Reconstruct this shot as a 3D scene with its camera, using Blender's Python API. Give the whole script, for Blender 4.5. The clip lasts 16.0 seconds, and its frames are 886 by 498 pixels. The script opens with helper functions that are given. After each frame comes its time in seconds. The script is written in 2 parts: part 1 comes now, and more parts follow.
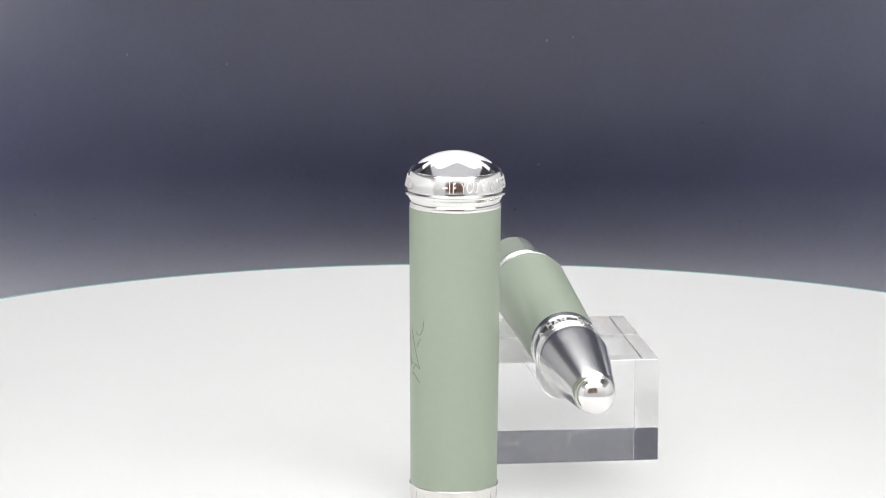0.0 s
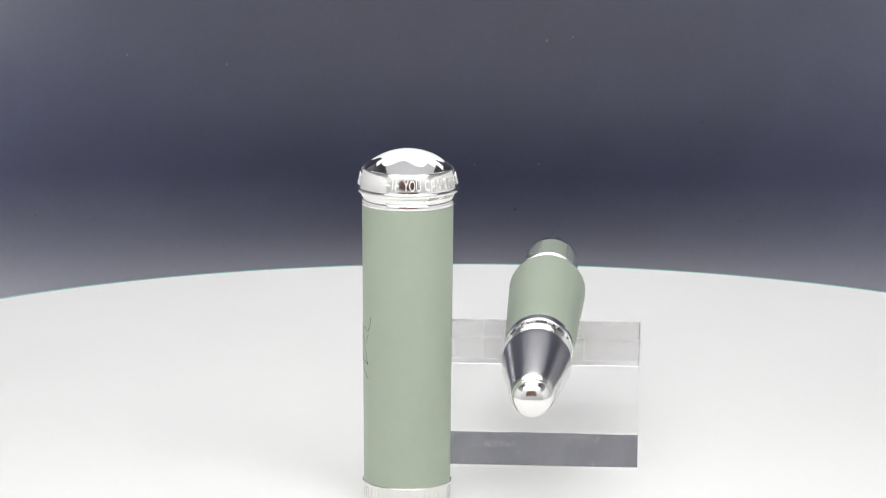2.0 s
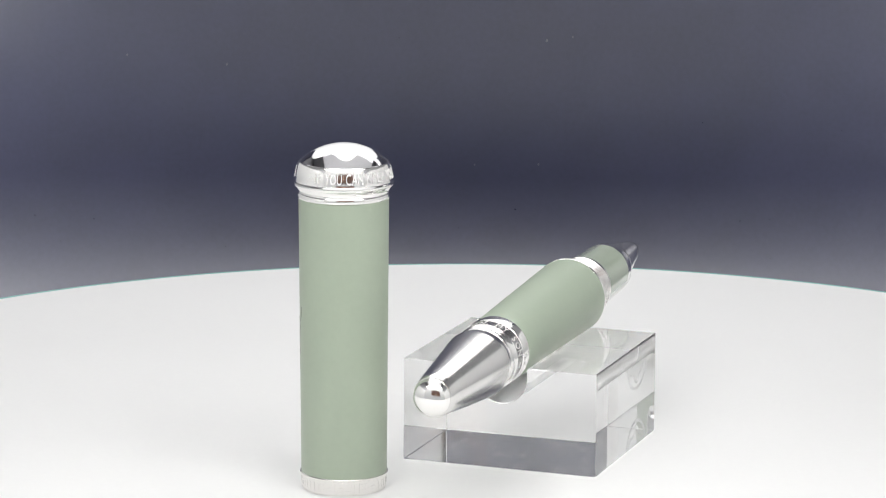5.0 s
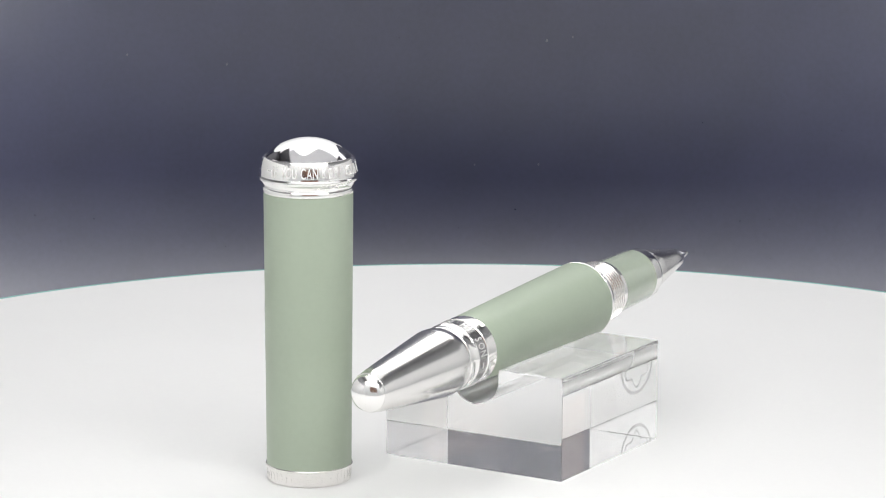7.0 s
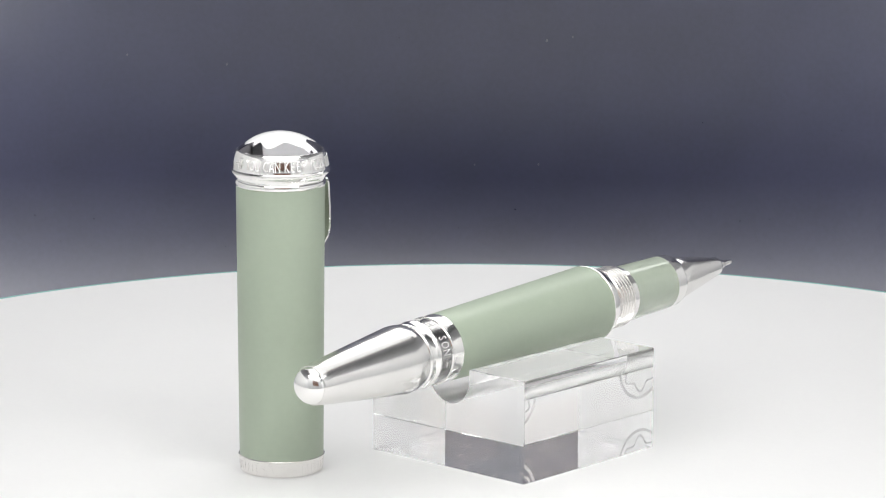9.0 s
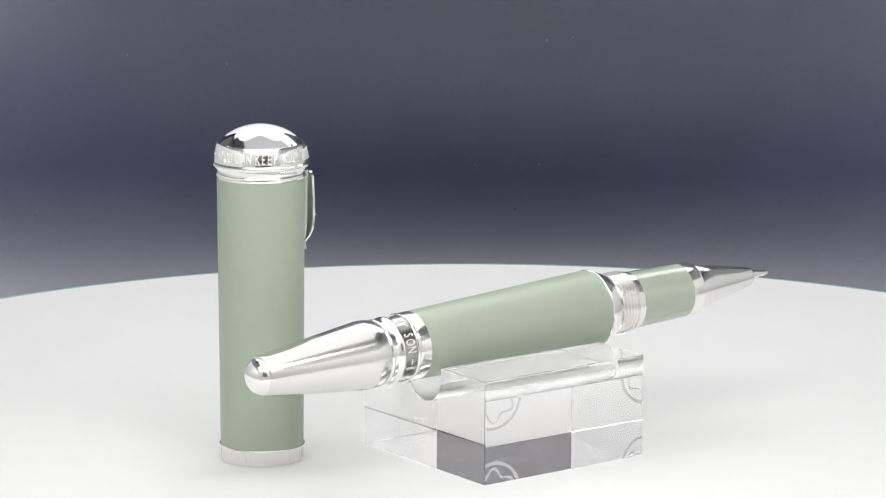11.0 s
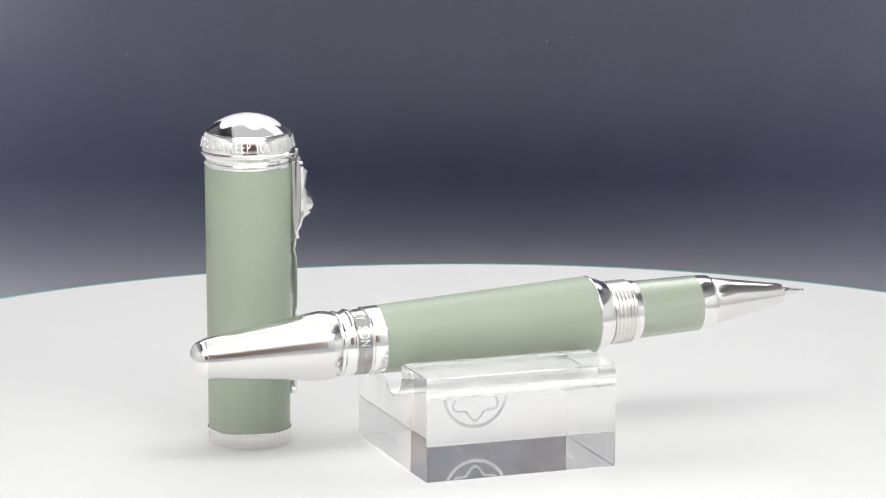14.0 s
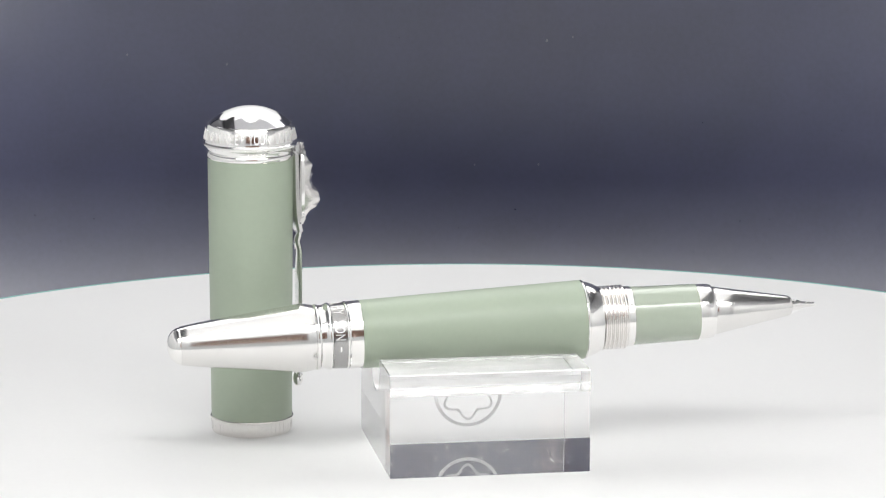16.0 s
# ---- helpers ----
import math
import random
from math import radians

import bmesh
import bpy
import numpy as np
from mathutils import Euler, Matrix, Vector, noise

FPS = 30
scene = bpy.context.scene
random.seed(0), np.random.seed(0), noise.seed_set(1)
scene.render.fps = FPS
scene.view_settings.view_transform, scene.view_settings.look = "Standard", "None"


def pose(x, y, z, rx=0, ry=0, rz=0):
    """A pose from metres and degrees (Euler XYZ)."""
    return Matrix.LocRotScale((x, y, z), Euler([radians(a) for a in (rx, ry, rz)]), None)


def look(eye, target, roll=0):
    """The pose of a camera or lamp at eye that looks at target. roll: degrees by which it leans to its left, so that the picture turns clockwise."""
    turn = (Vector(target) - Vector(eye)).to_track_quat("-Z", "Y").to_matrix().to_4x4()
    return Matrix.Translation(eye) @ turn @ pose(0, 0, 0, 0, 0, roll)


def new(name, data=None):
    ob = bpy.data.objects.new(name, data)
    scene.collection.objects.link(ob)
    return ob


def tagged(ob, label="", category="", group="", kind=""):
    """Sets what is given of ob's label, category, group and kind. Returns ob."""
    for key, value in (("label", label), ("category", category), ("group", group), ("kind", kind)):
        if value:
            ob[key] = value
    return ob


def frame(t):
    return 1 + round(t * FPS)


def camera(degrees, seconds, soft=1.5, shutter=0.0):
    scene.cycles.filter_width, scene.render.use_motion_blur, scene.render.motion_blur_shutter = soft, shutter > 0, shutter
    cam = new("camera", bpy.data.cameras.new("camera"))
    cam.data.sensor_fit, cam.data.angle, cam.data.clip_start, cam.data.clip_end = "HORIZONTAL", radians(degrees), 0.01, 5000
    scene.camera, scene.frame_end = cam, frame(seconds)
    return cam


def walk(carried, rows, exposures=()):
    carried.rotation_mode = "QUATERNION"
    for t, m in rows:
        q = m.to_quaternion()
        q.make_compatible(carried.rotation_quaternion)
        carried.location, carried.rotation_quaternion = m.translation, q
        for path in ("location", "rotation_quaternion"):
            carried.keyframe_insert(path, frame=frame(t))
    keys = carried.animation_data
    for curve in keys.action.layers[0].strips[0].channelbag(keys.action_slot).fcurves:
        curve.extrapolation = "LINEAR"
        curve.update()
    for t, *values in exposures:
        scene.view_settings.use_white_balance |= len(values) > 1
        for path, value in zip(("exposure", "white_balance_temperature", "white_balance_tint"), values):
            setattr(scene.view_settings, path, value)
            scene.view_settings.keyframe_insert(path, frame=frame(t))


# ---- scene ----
MM = 0.001
EYE = (0.0, -0.62835, 0.16238)
YAW, PITCH, ROLL = radians(-0.679), radians(11.480), 0.270
AIM = (EYE[0] + math.sin(YAW) * math.cos(PITCH), EYE[1] + math.cos(YAW) * math.cos(PITCH), EYE[2] - math.sin(PITCH))
LED_GLOW, FRONT_GLOW = 2.7, 8.8          # radiance of the ceiling panel and of the front bar
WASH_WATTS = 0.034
TURN = -5.51          # degrees a second, clockwise from above
CAP_AT = (-4.94 * MM, -42.32 * MM)
BLOCK_AT, BLOCK_ANGLE = (31.13 * MM, -17.13 * MM), 98.2
BLOCK_W, BLOCK_D, BLOCK_H = 35.5 * MM, 35.8 * MM, 18.4 * MM
PEN_TAIL = Vector((18.71, -54.20, 21.13)) * MM
PEN_TIP = Vector((2.75, 58.80, 25.23)) * MM
DISC_R = 155.3 * MM
BLOCK_U = Vector((math.cos(radians(BLOCK_ANGLE)), math.sin(radians(BLOCK_ANGLE)), 0))
MID = (PEN_TAIL * 0.54 + PEN_TIP * 0.46) - Vector((*BLOCK_AT, 0))
GROOVE_V = MID.x * -BLOCK_U.y + MID.y * BLOCK_U.x     # the pen lies over the groove

cam = camera(14.24, 16.0, soft=1.2)
walk(cam, [(0.0, look(EYE, AIM, ROLL)), (16.0, look(EYE, AIM, ROLL))], exposures=[(0.0, 0.0), (16.0, 0.0)])

# ---- world and light ----
world = bpy.data.worlds.new("dim_room")
scene.world = world
world.use_nodes = True
world.node_tree.nodes["Background"].inputs[0].default_value = (0.55, 0.6, 0.7, 1)
world.node_tree.nodes["Background"].inputs[1].default_value = 0.9


def area_lamp(name, eye, target, sx, sy, watts, colour):
    li = bpy.data.lights.new(name, "AREA")
    li.shape, li.size, li.size_y, li.energy, li.color = "RECTANGLE", sx, sy, watts, colour
    ob = new(name, li)
    ob.matrix_world = look(eye, target)
    return ob


def panel(name, x, y0, y1, z, wide, glow):
    """A ceiling panel of that radiance, facing down."""
    area_lamp(name, (x, (y0 + y1) / 2, z), (x, (y0 + y1) / 2 - 0.0001, 0), wide, y1 - y0, math.pi * wide * (y1 - y0) * glow, (0.995, 0.99, 0.98))


panel("led_panel_light", 0.0, 0.15, 0.255, 0.252, 0.37, LED_GLOW)
panel("led_panel_middle_light", 0.0, 0.08, 0.15, 0.252, 0.25, LED_GLOW)
panel("led_panel_fore_light", 0.0, -0.13, 0.08, 0.252, 0.25, 0.27 * LED_GLOW)
panel("front_bar_light", 0.0, -0.197, -0.142, 0.215, 0.34, FRONT_GLOW)
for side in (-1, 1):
    # unseen lamps added at the sides to brighten the backdrop's edges
    area_lamp("added_backdrop_wash", (side * 0.165, 0.17, 0.055), (side * 0.100, 0.26, -0.004), 0.06, 0.02, WASH_WATTS, (0.99, 0.99, 1.0)).data.spread = radians(100)


# ---- materials ----
def material(name, colour, rough=0.5, metal=0.0, vary=0.08, scale=(60.0, 900.0), bump=0.0, spec=0.5, coat=0.0, rough_vary=0.05):
    """Colour broken up at two scales, with fine relief."""
    m = bpy.data.materials.new(name)
    m.use_nodes = True
    nt = m.node_tree
    b = nt.nodes["Principled BSDF"]
    tc = nt.nodes.new("ShaderNodeTexCoord")
    big, fine = nt.nodes.new("ShaderNodeTexNoise"), nt.nodes.new("ShaderNodeTexNoise")
    for n, s in ((big, scale[0]), (fine, scale[1])):
        n.inputs["Scale"].default_value, n.inputs["Detail"].default_value = s, 4
        nt.links.new(tc.outputs["Object"], n.inputs["Vector"])
    mixn = nt.nodes.new("ShaderNodeMath")
    mixn.operation = "ADD"
    nt.links.new(big.outputs["Fac"], mixn.inputs[0])
    nt.links.new(fine.outputs["Fac"], mixn.inputs[1])
    ramp = nt.nodes.new("ShaderNodeMapRange")
    ramp.inputs["From Min"].default_value, ramp.inputs["From Max"].default_value = 0.6, 1.4
    nt.links.new(mixn.outputs[0], ramp.inputs["Value"])
    mix = nt.nodes.new("ShaderNodeMix")
    mix.data_type = "RGBA"
    nt.links.new(ramp.outputs["Result"], mix.inputs["Factor"])
    mix.inputs["A"].default_value = (*[c * (1 - vary) for c in colour], 1)
    mix.inputs["B"].default_value = (*[min(1.0, c * (1 + vary)) for c in colour], 1)
    nt.links.new(mix.outputs["Result"], b.inputs["Base Color"])
    rr = nt.nodes.new("ShaderNodeMapRange")
    rr.inputs["To Min"].default_value, rr.inputs["To Max"].default_value = max(0.02, rough - rough_vary), rough + rough_vary
    nt.links.new(fine.outputs["Fac"], rr.inputs["Value"])
    nt.links.new(rr.outputs["Result"], b.inputs["Roughness"])
    b.inputs["Metallic"].default_value = metal
    b.inputs["Specular IOR Level"].default_value = spec
    b.inputs["Coat Weight"].default_value = coat
    b.inputs["Coat Roughness"].default_value = 0.08
    if bump:
        bp = nt.nodes.new("ShaderNodeBump")
        bp.inputs["Strength"].default_value, bp.inputs["Distance"].default_value = bump, 0.0002
        nt.links.new(fine.outputs["Fac"], bp.inputs["Height"])
        nt.links.new(bp.outputs["Normal"], b.inputs["Normal"])
    return m


def glass_material(name, colour, rough, ior):
    m = bpy.data.materials.new(name)
    m.use_nodes = True
    b = m.node_tree.nodes["Principled BSDF"]
    b.inputs["Base Color"].default_value = (*colour, 1)
    b.inputs["Transmission Weight"].default_value = 0.995
    b.inputs["Roughness"].default_value = rough
    b.inputs["IOR"].default_value = ior
    return m


SAGE = material("sage_lacquer", (0.352, 0.412, 0.322), 0.44, vary=0.03, spec=0.4, coat=0.12, rough_vary=0.03)
GLOSS_SAGE = material("glossy_sage_lacquer", (0.385, 0.440, 0.355), 0.12, vary=0.03, spec=0.5, coat=0.8, rough_vary=0.02)
SILVER = material("polished_silver", (0.90, 0.89, 0.875), 0.14, metal=1.0, vary=0.015, scale=(80, 500), rough_vary=0.015)
SATIN = material("satin_silver", (0.78, 0.77, 0.755), 0.19, metal=1.0, vary=0.012, scale=(60, 400), rough_vary=0.01)
BRUSHED = material("brushed_silver", (0.86, 0.84, 0.82), 0.24, metal=1.0, vary=0.05, scale=(150, 3000), rough_vary=0.06)
DULL = material("dull_silver", (0.40, 0.395, 0.39), 0.22, metal=1.0, vary=0.06, scale=(150, 3000))
FROSTED = material("frosted_silver", (0.93, 0.92, 0.91), 0.5, metal=1.0, vary=0.02)
MIRROR = material("dark_chrome", (0.45, 0.445, 0.46), 0.08, metal=1.0, vary=0.02, rough_vary=0.02)
INLAY = material("white_inlay", (0.86, 0.86, 0.86), 0.25, vary=0.02, coat=0.3)
ENGRAVED = material("dark_engraving", (0.10, 0.12, 0.10), 0.5, vary=0.1)
WHITE_TOP = material("white_turntable_top", (0.79, 0.79, 0.785), 0.45, vary=0.015, scale=(25, 700), spec=0.2)
TEAL_EDGE = material("teal_edge", (0.35, 0.72, 0.66), 0.2, vary=0.05)
BASE_GREY = material("grey_plastic", (0.3, 0.3, 0.31), 0.5)
MILLED = glass_material("milled_acrylic", (0.985, 0.985, 0.985), 0.38, 1.49)
ACRYLIC = glass_material("clear_acrylic", (0.985, 0.985, 0.985), 0.0, 1.49)
FROST = material("frosted_etching", (0.84, 0.84, 0.85), 0.8, vary=0.05)
BACKDROP = material("navy_backdrop_cloth", (0.032, 0.034, 0.068), 0.30, vary=0.18, scale=(70, 700), bump=0.0, spec=1.0)
BACKDROP.node_tree.nodes["Principled BSDF"].inputs["IOR"].default_value = 1.53
LINT = material("pale_lint", (0.17, 0.17, 0.185), 0.9)
TENT = material("white_tent_fabric", (0.88, 0.88, 0.875), 0.8, vary=0.02)
# grey for unseen upper surfaces, set to darken what dome and metal mirror
DIM_SURROUND = material("grey_dim_surround", (0.26, 0.26, 0.27), 0.7, vary=0.1)
BROWN = material("brown_room_wall", (0.36, 0.19, 0.125), 0.8, vary=0.15, scale=(3, 80))
TABLE = material("dark_table", (0.10, 0.085, 0.075), 0.5, vary=0.15, scale=(8, 120))


# ---- building helpers ----
def part(name, bm, mat, parent, label="", smooth=35):
    """Links a bmesh as one mesh object under a thing or a part."""
    me = bpy.data.meshes.new(name)
    bmesh.ops.recalc_face_normals(bm, faces=bm.faces)
    bm.to_mesh(me)
    bm.free()
    me.materials.append(mat)
    if smooth:
        me.shade_smooth()
        me.set_sharp_from_angle(angle=radians(smooth))
    ob = new(name, me)
    if parent:
        ob.parent = parent
    return tagged(ob, label)


def revolve(profile, axis="z", seg=128):
    """A turned body: profile of (along, radius) in millimetres, closed at both ends."""
    bm = bmesh.new()
    rings = []
    for a, r in profile:
        ring = []
        for i in range(seg):
            t = 2 * math.pi * i / seg
            c, s = r * MM * math.cos(t), r * MM * math.sin(t)
            ring.append(bm.verts.new((c, s, a * MM) if axis == "z" else (a * MM, c, s)))
        rings.append(ring)
    for p, q in zip(rings, rings[1:]):
        for i in range(seg):
            j = (i + 1) % seg
            bm.faces.new((p[i], p[j], q[j], q[i]))
    bm.faces.new(rings[0])
    bm.faces.new(rings[-1])
    return bm


def arc(a0, r0, a1, r1, bulge, n=8):
    """Points from (a0, r0) to (a1, r1), bulged outwards by that much."""
    out = []
    for i in range(n + 1):
        k = i / n
        out.append((a0 + (a1 - a0) * k, r0 + (r1 - r0) * k + bulge * math.sin(math.pi * k)))
    return out


def box(bm, x0, x1, y0, y1, z0, z1, bevel=0.0):
    made = bmesh.ops.create_cube(bm, size=1.0)["verts"]
    for v in made:
        v.co = Vector((x0 + (v.co.x + 0.5) * (x1 - x0), y0 + (v.co.y + 0.5) * (y1 - y0), z0 + (v.co.z + 0.5) * (z1 - z0)))
    if bevel:
        edges = list({e for v in made for e in v.link_edges})
        bmesh.ops.bevel(bm, geom=edges, offset=bevel, segments=3, profile=0.5, affect="EDGES")
    return bm


def setting(name, bm, mat, label, smooth=0):
    return tagged(part(name, bm, mat, None, label, smooth), kind="structure")


# ---- setting: a small white photo box with a dark card at its back ----
setting("table", box(bmesh.new(), -0.9, 0.9, -1.6, 0.7, -0.08, -0.046, 0.002), TABLE, "dark table top under the photo box")
setting("floor", box(bmesh.new(), -0.204, 0.204, -0.204, 0.434, -0.046, -0.040), TENT, "plain white floor of the photo box")
SWEEP_R, SWEEP_Z = 0.080, 0.001
SWEEP = [(0.260, z, 0) for z in (0.259, 0.2, 0.15, 0.1, 0.05)] + [(0.260 - SWEEP_R + SWEEP_R * math.cos(radians(a)), SWEEP_Z - SWEEP_R * math.sin(radians(a)), a) for a in range(0, 30)]
SWEEP += [(0.1, -0.0388, 90), (-0.19, -0.0388, 90)]
cb = bmesh.new()
sides = []
for off in (0.0, 0.0008):
    grid = []
    for y, z, a in SWEEP:
        row = []
        for k in range(33):
            x = -0.198 + 0.396 * k / 32
            row.append(cb.verts.new((x, y + off * math.cos(radians(a)), z - off * math.sin(radians(a)))))
        grid.append(row)
    for p, q in zip(grid, grid[1:]):
        for k in range(32):
            cb.faces.new((p[k], p[k + 1], q[k + 1], q[k]))
    sides.append(grid)
f, b = sides
for k in (0, 32):
    for i in range(len(SWEEP) - 1):
        cb.faces.new((f[i][k], f[i + 1][k], b[i + 1][k], b[i][k]))
for i in (0, -1):
    for k in range(32):
        cb.faces.new((f[i][k], f[i][k + 1], b[i][k + 1], b[i][k]))
card = setting("backdrop", cb, BACKDROP, "dark navy grey backdrop sheet curving down behind the turntable", 40)
setting("wall_back", box(bmesh.new(), -0.200, 0.200, 0.426, 0.430, -0.040, 0.260), TENT, "plain white fabric back wall")
for side, word in ((-1, "left"), (1, "right")):
    a, b = sorted((side * 0.200, side * 0.204))
    setting("wall_" + word, box(bmesh.new(), a, b, -0.200, 0.430, -0.040, 0.130), TENT, "plain white fabric side wall")
    # unseen upper side and top are added grey, to dim the dome's reflections
    setting("wall_" + word + "_upper", box(bmesh.new(), a, b, -0.200, 0.430, 0.130, 0.260), DIM_SURROUND, "unseen grey upper side, added to darken reflections in the metal")
setting("ceiling", box(bmesh.new(), -0.204, 0.204, -0.204, 0.430, 0.260, 0.264), DIM_SURROUND, "unseen grey top, added to darken reflections in the metal")
setting("ceiling_diffuser", box(box(bmesh.new(), -0.13, 0.13, -0.140, 0.146, 0.256, 0.2585), -0.19, 0.19, 0.146, 0.256, 0.256, 0.2585), TENT, "plain white fabric diffuser under the top")
fw = bmesh.new()
box(fw, -0.204, -0.070, -0.204, -0.200, -0.040, 0.260)
box(fw, 0.060, 0.204, -0.204, -0.200, -0.040, 0.260)
box(fw, -0.070, 0.060, -0.204, -0.200, 0.115, 0.260)
box(fw, -0.070, 0.060, -0.204, -0.200, -0.040, 0.036)
setting("wall_front", fw, TENT, "plain white fabric front wall with an opening")
GLOW = bpy.data.materials.new("warm_glow")
GLOW.use_nodes = True
GLOW.node_tree.nodes["Principled BSDF"].inputs["Emission Color"].default_value = (1.0, 0.52, 0.22, 1)
GLOW.node_tree.nodes["Principled BSDF"].inputs["Emission Strength"].default_value = 0.8
lamp = tagged(new("wall_lamp"), "tall slim warm glowing lamp on the brown wall", "lamp")
part("tube", box(bmesh.new(), -0.025, 0.025, -1.57, -1.54, 0.14, 0.44, 0.008), GLOW, lamp, "warm glowing tube")
part("backplate", box(bmesh.new(), -0.032, 0.032, -1.60, -1.568, 0.12, 0.46, 0.004), BASE_GREY, lamp)
setting("room_wall", box(bmesh.new(), -0.9, 0.9, -1.64, -1.60, -0.08, 1.2), BROWN, "plain brown room wall")
for sx, sz, sr in ((-0.061, 0.0383, 0.3), (0.0144, 0.0444, 0.35), (0.0127, 0.0148, 0.3), (-0.0846, 0.0404, 0.25), (0.0205, 0.0453, 0.25), (-0.0024, 0.0146, 0.25)):
    bm = bmesh.new()
    bmesh.ops.create_icosphere(bm, subdivisions=1, radius=sr * MM)
    for v in bm.verts:
        v.co = Vector((1.0725 * sx + v.co.x, 0.2599 + v.co.y * 0.3, EYE[2] + 1.0725 * (sz - EYE[2]) + v.co.z * 1.3))
    part("lint", bm, LINT, card)


# ---- turntable ----
def turntable():
    top = new("turntable")
    tagged(top, "round white glossy turntable with a thin teal edge", "turntable")
    r = DISC_R / MM
    part("disc", revolve([(-6.0, r - 1.2), (-0.4, r - 0.9), (0.0, r - 1.3)], seg=256), WHITE_TOP, top, smooth=20)
    part("rim", revolve([(-6.0, r - 1.1), (-5.6, r - 0.3), (-0.9, r - 0.1), (-0.3, r), (0.02, r - 0.5), (0.02, r - 1.4), (-5.0, r - 1.45)], seg=256), TEAL_EDGE, top, "thin teal edge strip")
    part("base", revolve([(-38.0, 62.0), (-37.0, 64.0), (-8.0, 60.0), (-6.0, 58.0)]), BASE_GREY, top, "grey plastic foot")
    return top


# ---- pen cap ----
def glyph(ch, size, narrow, thick):
    """One letter, or a plain bar for "|", as a bmesh on the ground plane."""
    tmp = bmesh.new()
    if ch == "|":
        box(tmp, -0.30 * size * narrow, 0.30 * size * narrow, 0.0, size * 0.7, 0.0, thick)
    elif ch == "-":
        box(tmp, -0.30 * size * narrow, 0.30 * size * narrow, size * 0.3, size * 0.4, 0.0, thick)
    else:
        cu = bpy.data.curves.new("letter", "FONT")
        cu.body, cu.size, cu.extrude, cu.align_x, cu.resolution_u = ch, size, thick / 2, "CENTER", 3
        ob = bpy.data.objects.new("letter", cu)
        scene.collection.objects.link(ob)
        me = bpy.data.meshes.new_from_object(ob.evaluated_get(bpy.context.evaluated_depsgraph_get()))
        bpy.data.objects.remove(ob)
        bpy.data.curves.remove(cu)
        tmp.from_mesh(me)
        bpy.data.meshes.remove(me)
        for v in tmp.verts:
            v.co.x *= narrow
            v.co.z += thick / 2
    return tmp


def bend_text(words, size, narrow, radius, base, step, gap, start, axis, thick, mat, parent, name, label):
    """Letters set round a turned body: step and gap in degrees for a letter and a space; radius (low, high) at the letter's foot and head."""
    bm = bmesh.new()
    at = start
    for ch in words:
        adv = gap if ch in " ,I" else step
        a = radians(at + adv / 2)
        at += adv
        if ch == " ":
            continue
        tmp = glyph(ch, size, narrow, thick)
        vs = {}
        for v in tmp.verts:
            rr = radius[0] + (radius[1] - radius[0]) * v.co.y / (0.7 * size) + v.co.z
            b, h = a + v.co.x / radius[0], base + v.co.y
            vs[v] = bm.verts.new((rr * math.cos(b), rr * math.sin(b), h) if axis == "z" else (h, rr * math.cos(b), rr * math.sin(b)))
        for f in tmp.faces:
            bm.faces.new([vs[v] for v in f.verts])
        tmp.free()
    return part(name, bm, mat, parent, label, smooth=0)


CLIP_ANGLE = 110.0      # round the cap


def tube(points, r, seg=10):
    """A round wire through points; r a number or one radius a point."""
    bm = bmesh.new()
    rings = []
    for i, p in enumerate(points):
        p = Vector(p)
        d = (Vector(points[min(i + 1, len(points) - 1)]) - Vector(points[max(i - 1, 0)])).normalized()
        side = d.cross(Vector((0.31, 0.52, 0.79))).normalized()
        up = d.cross(side)
        rad = r[i] if isinstance(r, (list, tuple)) else r
        rings.append([bm.verts.new(p + (side * math.cos(2 * math.pi * k / seg) + up * math.sin(2 * math.pi * k / seg)) * rad) for k in range(seg)])
    for a, b in zip(rings, rings[1:]):
        for k in range(seg):
            j = (k + 1) % seg
            bm.faces.new((a[k], a[j], b[j], b[k]))
    bm.faces.new(rings[0])
    bm.faces.new(rings[-1])
    return bm


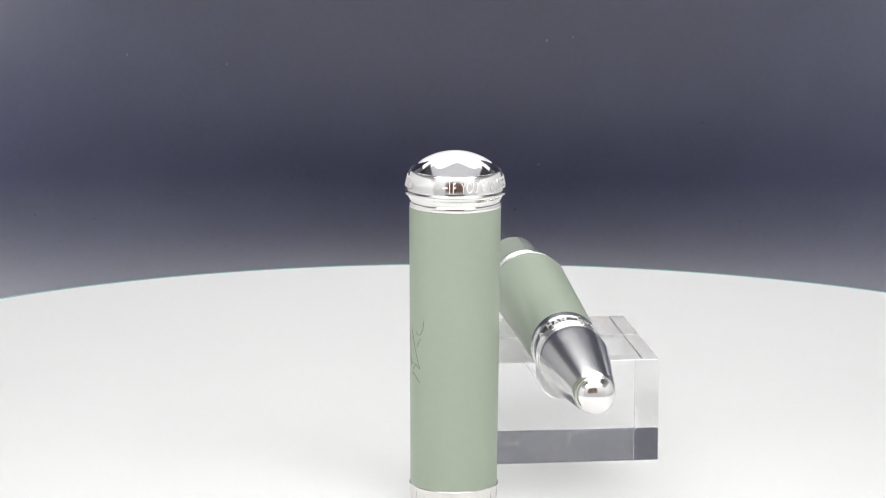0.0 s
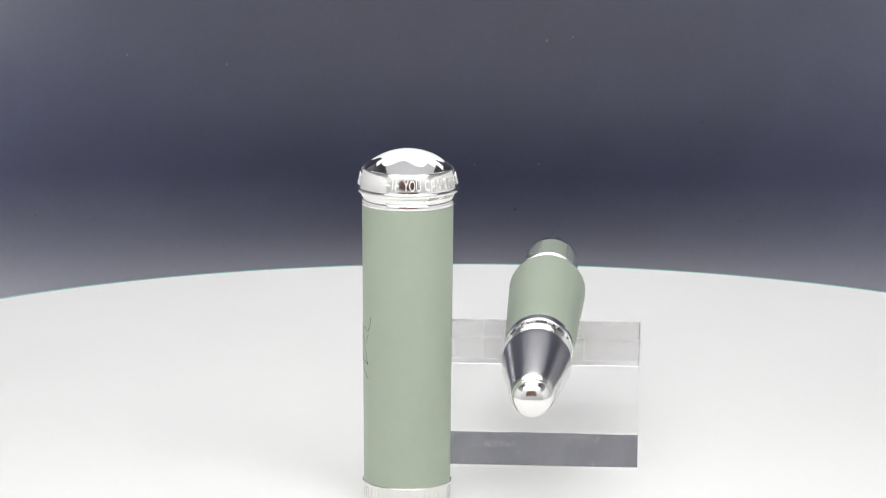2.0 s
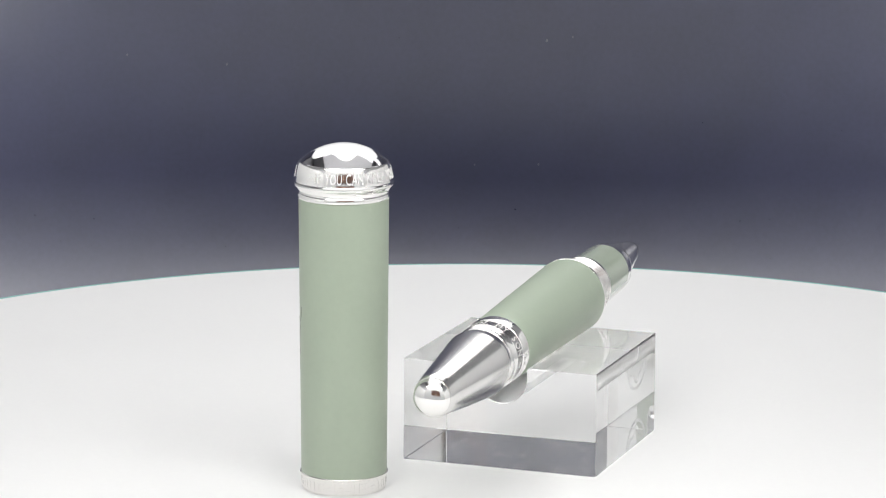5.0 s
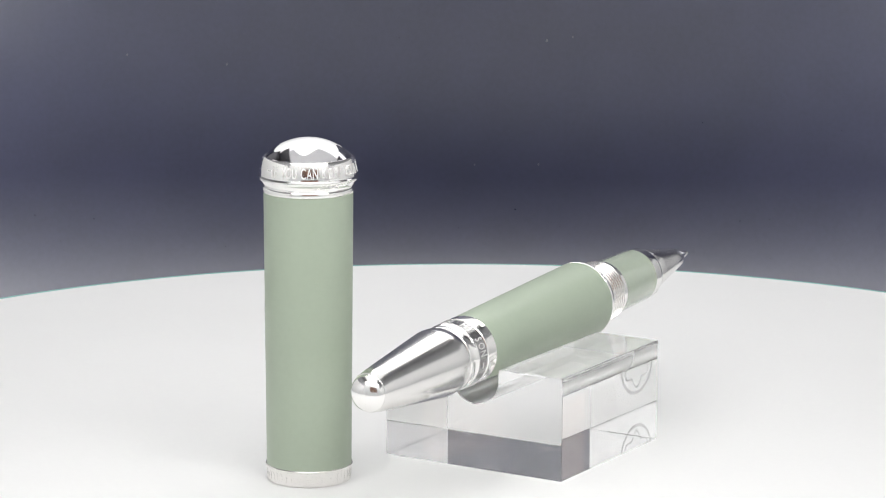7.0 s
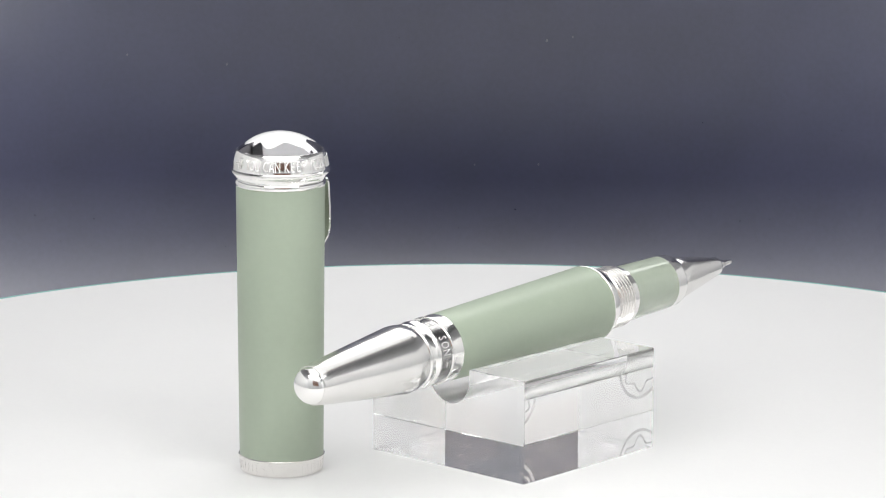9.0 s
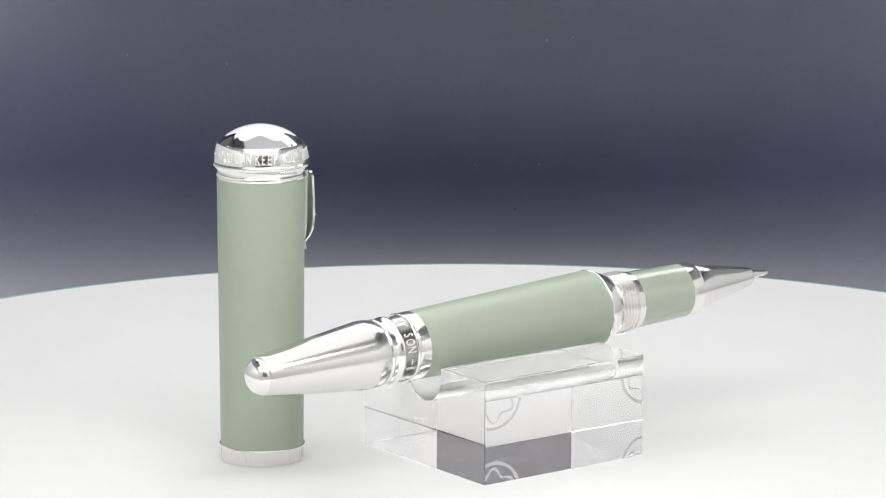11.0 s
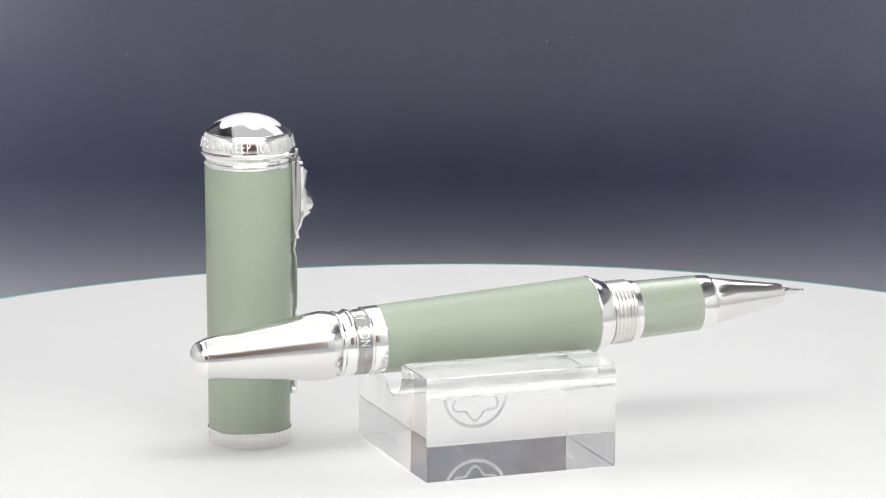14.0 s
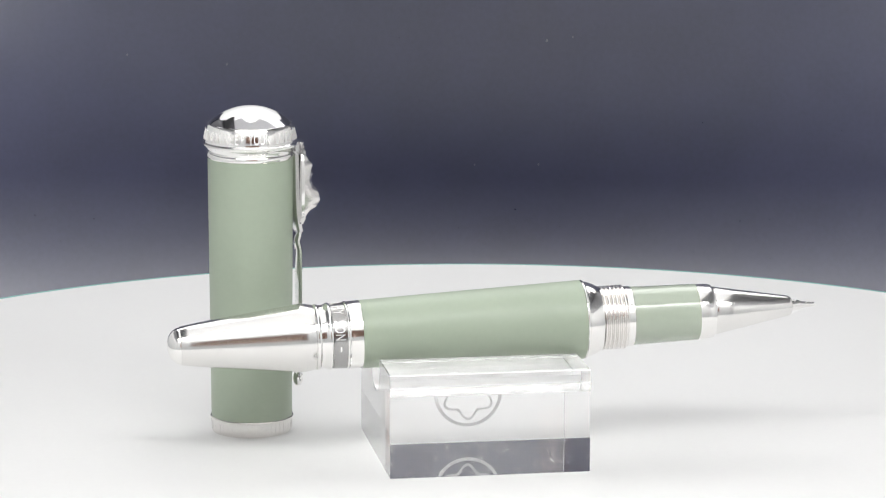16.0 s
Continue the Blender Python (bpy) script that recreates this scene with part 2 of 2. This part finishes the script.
def pen_cap():
    top = new("pen_cap")
    tagged(top, "sage green lacquered pen cap with silver rings standing upright", "pen cap")
    part("cap_tube", revolve([(2.94, 7.3), (2.95, 7.38), (50.8, 7.72), (50.9, 7.6)]), SAGE, top, "sage green lacquered tube")
    part("base_band", revolve([(0.0, 6.9), (0.06, 7.22), (0.25, 7.32), (2.5, 7.42), (2.66, 7.56), (2.86, 7.6), (2.97, 7.5), (2.97, 7.3)]), BRUSHED, top, "brushed silver band")
    crown = [(50.85, 7.5), (50.9, 7.8)] + arc(50.95, 7.82, 51.75, 7.82, 0.10, 6) + [(51.85, 7.72), (52.0, 7.78)] + arc(52.0, 7.78, 53.1, 8.45, -0.18, 6)
    crown += [(53.3, 8.55), (53.55, 8.55), (53.7, 8.40), (53.8, 8.28)] + arc(53.85, 8.25, 56.9, 7.75, 0.16, 8) + [(57.05, 7.62), (57.05, 7.3)]
    part("crown_ring", revolve(crown), SILVER, top, "polished silver ring with raised lettering")
    h, rb = 3.1, 7.45
    R = (rb * rb + h * h) / (2 * h)
    zc = 57.0 + h - R
    dome = []
    for i in range(25):
        r = rb * (1 - i / 24)
        dome.append((zc + math.sqrt(R * R - r * r), max(r, 0.01)))
    cupola = part("dome", revolve([(56.6, rb)] + dome), MIRROR, top, "dark chrome dome")
    # the white emblem set into the dome: six rounded lobes
    bm = bmesh.new()
    hub = bm.verts.new((0, 0, (zc + R + 0.03) * MM))
    last = None
    n = 120
    for k in [0.15, 0.3, 0.45, 0.6, 0.75, 0.87, 0.95, 1.0, 1.004]:
        ring = []
        for i in range(n):
            a = 2 * math.pi * i / n
            r = k * (5.5 + 0.70 * math.cos(6 * (a - radians(3.7))))
            ring.append(bm.verts.new((r * math.cos(a) * MM, r * math.sin(a) * MM, (zc + math.sqrt(R * R - r * r) + (0.03 if k < 1.002 else -0.02)) * MM)))
        for i in range(n):
            j = (i + 1) % n
            bm.faces.new((hub, ring[i], ring[j]) if last is None else (last[i], ring[i], ring[j], last[j]))
        last = ring
    part("emblem", bm, INLAY, cupola, "white six-lobed inlaid emblem", smooth=60)

    # lettering round the crown, the rest too worn to read
    bend_text("-IF YOU CAN KEEP YOUR", 2.6 * MM, 0.55, (8.36 * MM, 7.95 * MM), 54.35 * MM, 7.2, 3.6, -105.0, "z", 0.13 * MM, FROSTED, top, "lettering", "raised silver lettering")
    bend_text("|||| |||| ||| ||||| ||| |||", 2.6 * MM, 0.50, (8.36 * MM, 7.95 * MM), 54.35 * MM, 7.2, 3.6, 34.0, "z", 0.13 * MM, FROSTED, top, "worn_lettering", "raised silver bars")
    bend_text("||||||||| - |||| - ||||||||| - |||| - ||||||||| - ||||", 1.9 * MM, 0.5, (7.36 * MM, 7.42 * MM), 0.75 * MM, 7.6, 4.2, -140.0, "z", 0.004 * MM, BRUSHED, top, "band_engraving", "faint engraved bars")

    # a flourish engraved in the lacquer: degrees round the tube and height
    for stroke in (((-132, 32.2), (-134, 30.6), (-138, 29.7), (-144, 29.4), (-150, 30.2)), ((-146, 27.2), (-142, 28.2), (-138, 29.0)), ((-160, 30.5), (-152, 27.5), (-145, 25.2), (-140, 23.6), (-149, 24.3), (-160, 22.6)),
                   ((-158, 22.7), (-146, 21.9), (-139, 21.0)), ((-168, 25.5), (-158, 24.2), (-150, 24.4)), ((-172, 30.0), (-166, 27.0), (-163, 23.0))):
        pts = []
        for k in range(len(stroke) - 1):
            for q in range(6):
                f = q / 6
                a, z = (stroke[k][n] + (stroke[k + 1][n] - stroke[k][n]) * f for n in (0, 1))
                r = 7.38 + (7.72 - 7.38) * (z - 2.95) / 47.85 - 0.03
                pts.append((r * MM * math.cos(radians(a)), r * MM * math.sin(radians(a)), z * MM))
        part("engraved_stroke", tube(pts, 0.075 * MM, 6), ENGRAVED, top, "thin dark engraved line")
    clip(top)
    return top


def clip(top):
    """The spring clip: a slim bar, a sculpted animal-head ornament on it and a ball at its foot, standing off the tube."""
    ca = radians(CLIP_ANGLE)
    radial, side = Vector((math.cos(ca), math.sin(ca), 0)), Vector((-math.sin(ca), math.cos(ca), 0))

    def at(r, u, z):
        return (radial * r + side * u + Vector((0, 0, z))) * MM

    def strip(path, half, thick):
        """A bar along (radius, height) points, with rounded sides."""
        bm = bmesh.new()
        rings = []
        for r, z in path:
            rings.append([bm.verts.new(at(r + dr * thick, u * half, z)) for u, dr in ((-1, 0.25), (-0.8, 0.0), (0.8, 0.0), (1, 0.25), (1, 0.75), (0.8, 1.0), (-0.8, 1.0), (-1, 0.75))])
        for p, q in zip(rings, rings[1:]):
            for k in range(8):
                j = (k + 1) % 8
                bm.faces.new((p[k], p[j], q[j], q[k]))
        bm.faces.new(rings[0])
        bm.faces.new(rings[-1])
        return bm

    # the shield-shaped plate, gently arched over the tube
    bm = bmesh.new()
    wide = ((51.2, 3.6), (50.9, 4.2), (50.2, 4.5), (46, 4.8), (42.5, 4.8), (40.8, 4.4), (39.4, 3.5), (38.3, 2.3), (37.5, 1.3), (36.6, 0.9), (36.0, 0.8))
    faces = []
    for lift in (0.0, 0.55):
        rows = [[bm.verts.new(at(8.75 + lift - 0.55 * (w * u / 4.8) ** 2, u * w, z)) for u in [-1 + k / 6 for k in range(13)]] for z, w in wide]
        for p, q in zip(rows, rows[1:]):
            for k in range(12):
                bm.faces.new((p[k], p[k + 1], q[k + 1], q[k]))
        faces.append(rows)
    lo, hi = faces
    for k in (0, 12):
        for i in range(len(wide) - 1):
            bm.faces.new((lo[i][k], lo[i + 1][k], hi[i + 1][k], hi[i][k]))
    for i in (0, -1):
        for k in range(12):
            bm.faces.new((lo[i][k], lo[i][k + 1], hi[i][k + 1], hi[i][k]))
    bar = part("clip", bm, SILVER, top, "shield-shaped polished silver clip", smooth=50)
    part("bridge", strip([(7.5, 51.0), (7.55, 49.5), (7.6, 46.0), (7.65, 42.5), (7.8, 40.0), (8.1, 38.0), (8.35, 36.8)], 2.2, 1.3), SILVER, bar)
    part("finial", strip([(9.25, 53.05), (9.1, 52.95), (9.0, 52.6), (8.95, 51.0), (9.0, 49.0)], 1.2, 0.75), SILVER, bar)
    part("lower_rail", strip([(8.7, 36.6), (8.55, 35.6), (8.35, 34.8), (8.6, 33.8), (8.8, 33.0), (8.8, 26), (8.7, 18), (8.5, 12), (8.4, 9.5)], 1.3, 0.75), SILVER, bar)
    bm = bmesh.new()
    bmesh.ops.create_uvsphere(bm, u_segments=20, v_segments=12, radius=0.95 * MM)
    for v in bm.verts:
        v.co = Vector(at(8.95, 0, 8.9)) + Vector((v.co.x, v.co.y, v.co.z * 1.5))
    part("ball_foot", bm, SILVER, bar, "small silver ball")

    outline = ((53.0, 10.0, 1.2), (50.4, 10.8, 2.7), (48.9, 11.5, 3.4), (47.3, 11.9, 3.7), (46.3, 11.4, 3.8), (44.7, 12.3, 3.6), (42.8, 13.5, 3.1), (41.7, 13.1, 3.0), (40.9, 12.4, 2.9), (40.5, 11.2, 2.8), (38.8, 10.4, 2.1), (37.2, 9.6, 1.1), (36.2, 9.2, 0.5))
    zs, rs, ws = [o[0] for o in outline][::-1], [o[1] for o in outline][::-1], [o[2] for o in outline][::-1]
    bm = bmesh.new()
    rows = []
    n, m = 56, 25
    for i in range(n + 1):
        z = 36.2 + (53.0 - 36.2) * i / n
        peak, w = np.interp(z, zs, rs), np.interp(z, zs, ws)
        row = []
        for k in range(m):
            u = -1 + 2 * k / (m - 1)
            h = (peak - 8.95) * (1 - abs(u) ** 2.0) ** 0.75
            # fur locks and hollows
            lock = 0.11 * math.sin(2.3 * z + 5.0 * abs(u)) + 0.06 * math.sin(5.1 * z - 7.0 * abs(u) + 1.0)
            eye = -0.55 * math.exp(-((z - 45.6) / 0.7) ** 2 - ((abs(u) - 0.42) / 0.16) ** 2)
            jaw = -0.45 * math.exp(-((z - 41.4 - 0.8 * abs(u)) / 0.28) ** 2) * (abs(u) > 0.15)
            ear = 0.55 * math.exp(-((z - 49.3) / 0.9) ** 2 - ((abs(u) - 0.62) / 0.2) ** 2)
            row.append(bm.verts.new(at(8.9 + max(0.0, h + (lock + eye + jaw + ear) * (1 - u ** 4) * min(1, h / 0.6)), u * w, z)))
        rows.append(row)
    for p, q in zip(rows, rows[1:]):
        for k in range(m - 1):
            bm.faces.new((p[k], p[k + 1], q[k + 1], q[k]))
    back = [[bm.verts.new(at(8.8, u * w, z)) for u in (-1, 1)] for z, w in ((36.2, 0.5), (53.0, 1.0))]
    loop = [r[0] for r in rows] + rows[-1][1:-1] + [r[-1] for r in reversed(rows)] + rows[0][-2:0:-1]
    bmesh.ops.delete(bm, geom=[v for b in back for v in b], context="VERTS")
    bm.faces.new(loop)
    part("ornament", bm, BRUSHED, bar, "sculpted silver animal head", smooth=60)


# ---- rollerball pen ----
def pen():
    top = new("rollerball_pen")
    tagged(top, "sage green and silver rollerball pen lying uncapped on a stand", "pen")
    button = [(0.3 - 2.45 * math.sin(radians(a)), max(0.01, 3.27 * math.cos(radians(a)) ** 0.92)) for a in range(0, 91, 5)][::-1]
    part("tail_button", revolve(button, "x"), SILVER, top, "small rounded silver end button", smooth=60)
    tail = [(0.12, 3.0), (0.13, 3.30), (0.17, 3.38), (0.25, 3.42)]
    tail += [(21.0 * k, 3.42 + 2.62 * k ** 0.93) for k in (0.1, 0.2, 0.35, 0.5, 0.65, 0.8, 0.9, 1.0)] + arc(21.3, 6.07, 23.8, 5.72, 0.10, 6) + [(23.9, 5.6)]
    part("tail_cone", revolve(tail, "x"), SATIN, top, "polished silver tapered end")
    ring = [(23.85, 5.5)] + arc(23.95, 5.70, 24.65, 5.72, 0.14, 6) + [(24.75, 5.58)] + arc(25.0, 5.6, 25.9, 5.75, -0.06, 4) + arc(26.0, 5.8, 26.75, 5.85, 0.16, 6)
    ring += [(26.85, 5.70), (29.25, 5.80)] + arc(29.3, 5.9, 29.8, 5.95, 0.15, 6) + [(29.9, 5.9), (30.2, 5.98), (31.9, 6.05), (32.1, 6.06), (32.2, 5.9)]
    band = part("ring_band", revolve(ring, "x"), SILVER, top, "polished silver beaded ring")
    part("lettering_band", revolve([(26.84, 5.6), (26.86, 5.77), (29.26, 5.87), (29.28, 5.7)], "x"), DULL, band, "dull grey recessed band")
    bend_text("A MAN, MY SON -", 2.5 * MM, 0.62, (5.78 * MM, 5.86 * MM), 27.15 * MM, 13.0, 8.5, 26.0, "x", 0.10 * MM, FROSTED, band, "lettering", "raised silver lettering")
    part("barrel", revolve([(32.15, 5.9), (32.2, 6.0), (32.4, 6.05)] + [(32.4 + 39.6 * k / 8, 6.05 + 1.02 * (k / 8) ** 0.95) for k in range(1, 9)] + [(72.1, 6.95)], "x"), SAGE, top, "sage green lacquered barrel")
    part("collar", revolve([(72.05, 6.7)] + arc(72.1, 6.95, 72.6, 6.95, 0.16, 6) + [(72.7, 6.8), (73.0, 6.72)] + arc(73.1, 6.7, 75.3, 5.75, 0.10, 6) + [(75.5, 5.6)], "x"), SILVER, top, "polished silver collar")
    thread = [(75.4, 5.4)]
    for k in range(6):
        thread += [(75.5 + 0.74 * k, 5.42), (75.68 + 0.74 * k, 5.76), (75.88 + 0.74 * k, 5.78), (76.1 + 0.74 * k, 5.45)]
    part("thread", revolve(thread + [(80.0, 5.4)], "x"), BRUSHED, top, "fine silver screw thread")
    part("thread_ring", revolve([(79.9, 5.2), (80.0, 5.42), (81.05, 5.40), (81.15, 5.30)], "x"), SILVER, top)
    part("grip", revolve([(81.1, 5.2), (81.15, 5.27), (93.1, 5.06), (93.15, 4.98)], "x"), GLOSS_SAGE, top, "glossy sage green grip section")
    part("grip_ring", revolve([(93.1, 4.9), (93.15, 4.99), (95.4, 4.90), (95.9, 4.75), (96.2, 4.4), (96.2, 4.0)], "x"), SILVER, top)
    part("nose_cone", revolve([(96.1, 4.1), (96.25, 4.18), (96.4, 4.2)] + [(96.4 + 14.2 * k, 4.35 - 2.6 * k) for k in (0.02, 0.25, 0.5, 0.75, 0.97)] + [(110.5, 1.68), (110.75, 1.4), (110.8, 0.9)], "x"), SATIN, top, "polished silver nose cone")
    part("tip", revolve([(110.6, 0.8), (110.9, 1.05), (112.3, 0.85), (112.6, 0.62), (114.5, 0.42), (115.0, 0.36), (115.15, 0.24), (115.2, 0.02)], "x", 32), SILVER, top, "fine metal writing point")
    return top


# ---- acrylic stand ----
def acrylic_stand():
    """A clear block with a deep U-shaped groove along its top; the pen rests on the groove's edges."""
    top = new("acrylic_stand")
    tagged(top, "clear acrylic display block with a grooved top and etched emblem", "stand")
    bm = bmesh.new()
    w, d, h = BLOCK_W, BLOCK_D, BLOCK_H
    half, straight = 4.62 * MM, 2.0 * MM
    prof = [(0, 0), (0, h)]
    for i in range(49):
        a = math.pi * i / 48
        prof.append((GROOVE_V - half * math.cos(a), h - straight - half * math.sin(a)))
    prof.insert(2, (GROOVE_V - half, h))
    prof += [(GROOVE_V + half, h), (d, h), (d, 0)]
    p = [bm.verts.new((0, y, z)) for y, z in prof]
    q = [bm.verts.new((w, y, z)) for y, z in prof]
    n = len(prof)
    for i in range(n):
        j = (i + 1) % n
        bm.faces.new((p[i], p[j], q[j], q[i]))
    bm.faces.new(p)
    bm.faces.new(q[::-1])
    bmesh.ops.recalc_face_normals(bm, faces=bm.faces)
    sharp = [e for e in bm.edges if e.calc_face_angle(0) > radians(40)]
    bmesh.ops.bevel(bm, geom=sharp, offset=0.13 * MM, segments=2, profile=0.5, affect="EDGES")
    block = part("block", bm, ACRYLIC, top, "clear acrylic block", smooth=0)
    block.data.materials.append(MILLED)
    for face in block.data.polygons:
        c, across = face.center, face.normal
        if abs(c.y - GROOVE_V) < half - 0.0001 and 0.006 < c.z < h - 0.0004 and abs(across.x) < 0.3:
            face.material_index = 1
    block.visible_shadow = False

    def ribbon(radius, half_width):
        """A closed flat line on the far face; radius is a function of the angle."""
        rb = bmesh.new()
        loops = []
        n = 144
        for y, off in ((0.02, -1), (0.02, 1), (0.08, 1), (0.08, -1)):
            loop = []
            for i in range(n):
                a = 2 * math.pi * i / n
                r = radius(a) + off * half_width
                loop.append(rb.verts.new((w / 2 + r * MM * math.sin(a), d + y * MM, (9.1 - r * math.cos(a)) * MM)))
            loops.append(loop)
        for k in range(4):
            for i in range(n):
                j = (i + 1) % n
                rb.faces.new((loops[k][i], loops[k][j], loops[(k + 1) % 4][j], loops[(k + 1) % 4][i]))
        return rb

    part("etched_circle", ribbon(lambda a: 5.9, 0.30), FROST, top, "frosted etched circle", smooth=0)
    part("etched_outline", ribbon(lambda a: 4.2 + 0.62 * math.cos(6 * a), 0.24), FROST, top, "frosted etched lobed outline", smooth=0)
    rnd = random.Random(4)
    sc = bmesh.new()
    for _ in range(340):
        x, y, ln = rnd.uniform(1.5, 34) * MM, rnd.uniform(1.5, 34) * MM, rnd.choice((0.2, 0.4, 0.8, 1.6, 3.0, 5.0)) * rnd.uniform(0.7, 1.3) * MM
        a, wd = rnd.choice((0.0, 1.57, 1.57)) + rnd.gauss(0.02, 0.06), rnd.uniform(0.008, 0.030) * MM
        dx, dy = math.cos(a) * ln / 2, math.sin(a) * ln / 2
        sc.faces.new([sc.verts.new((min(max(x + sx * dx, 0.5 * MM), 35 * MM) - sy * math.sin(a) * wd, min(max(y + sx * dy, 0.5 * MM), 35 * MM) + sy * math.cos(a) * wd, 0.16 * MM)) for sx, sy in ((-1, -1), (1, -0.4), (1, 0.4), (-1, 1))])
    tagged(part("scratches", sc, FROST, top, "fine pale scratches under the block", smooth=0), kind="stuff")
    return top


THINGS = {}
THINGS["turntable"] = (turntable(), pose(0, 0, 0))
THINGS["cap"] = (pen_cap(), pose(CAP_AT[0], CAP_AT[1], 0.00002, 0, 0, 0))
PEN_DIR = (PEN_TIP - PEN_TAIL).normalized()
PEN_POSE = Matrix.Translation(PEN_TAIL) @ PEN_DIR.to_track_quat("X", "Z").to_matrix().to_4x4()
THINGS["pen"] = (pen(), PEN_POSE)
THINGS["stand"] = (acrylic_stand(), pose(BLOCK_AT[0], BLOCK_AT[1], 0.00025, 0, 0, BLOCK_ANGLE))


def motions():
    for ob, m in THINGS.values():
        walk(ob, [(0.25 * i, pose(0, 0, 0, 0, 0, TURN * 0.25 * i) @ m) for i in range(65)])


motions()
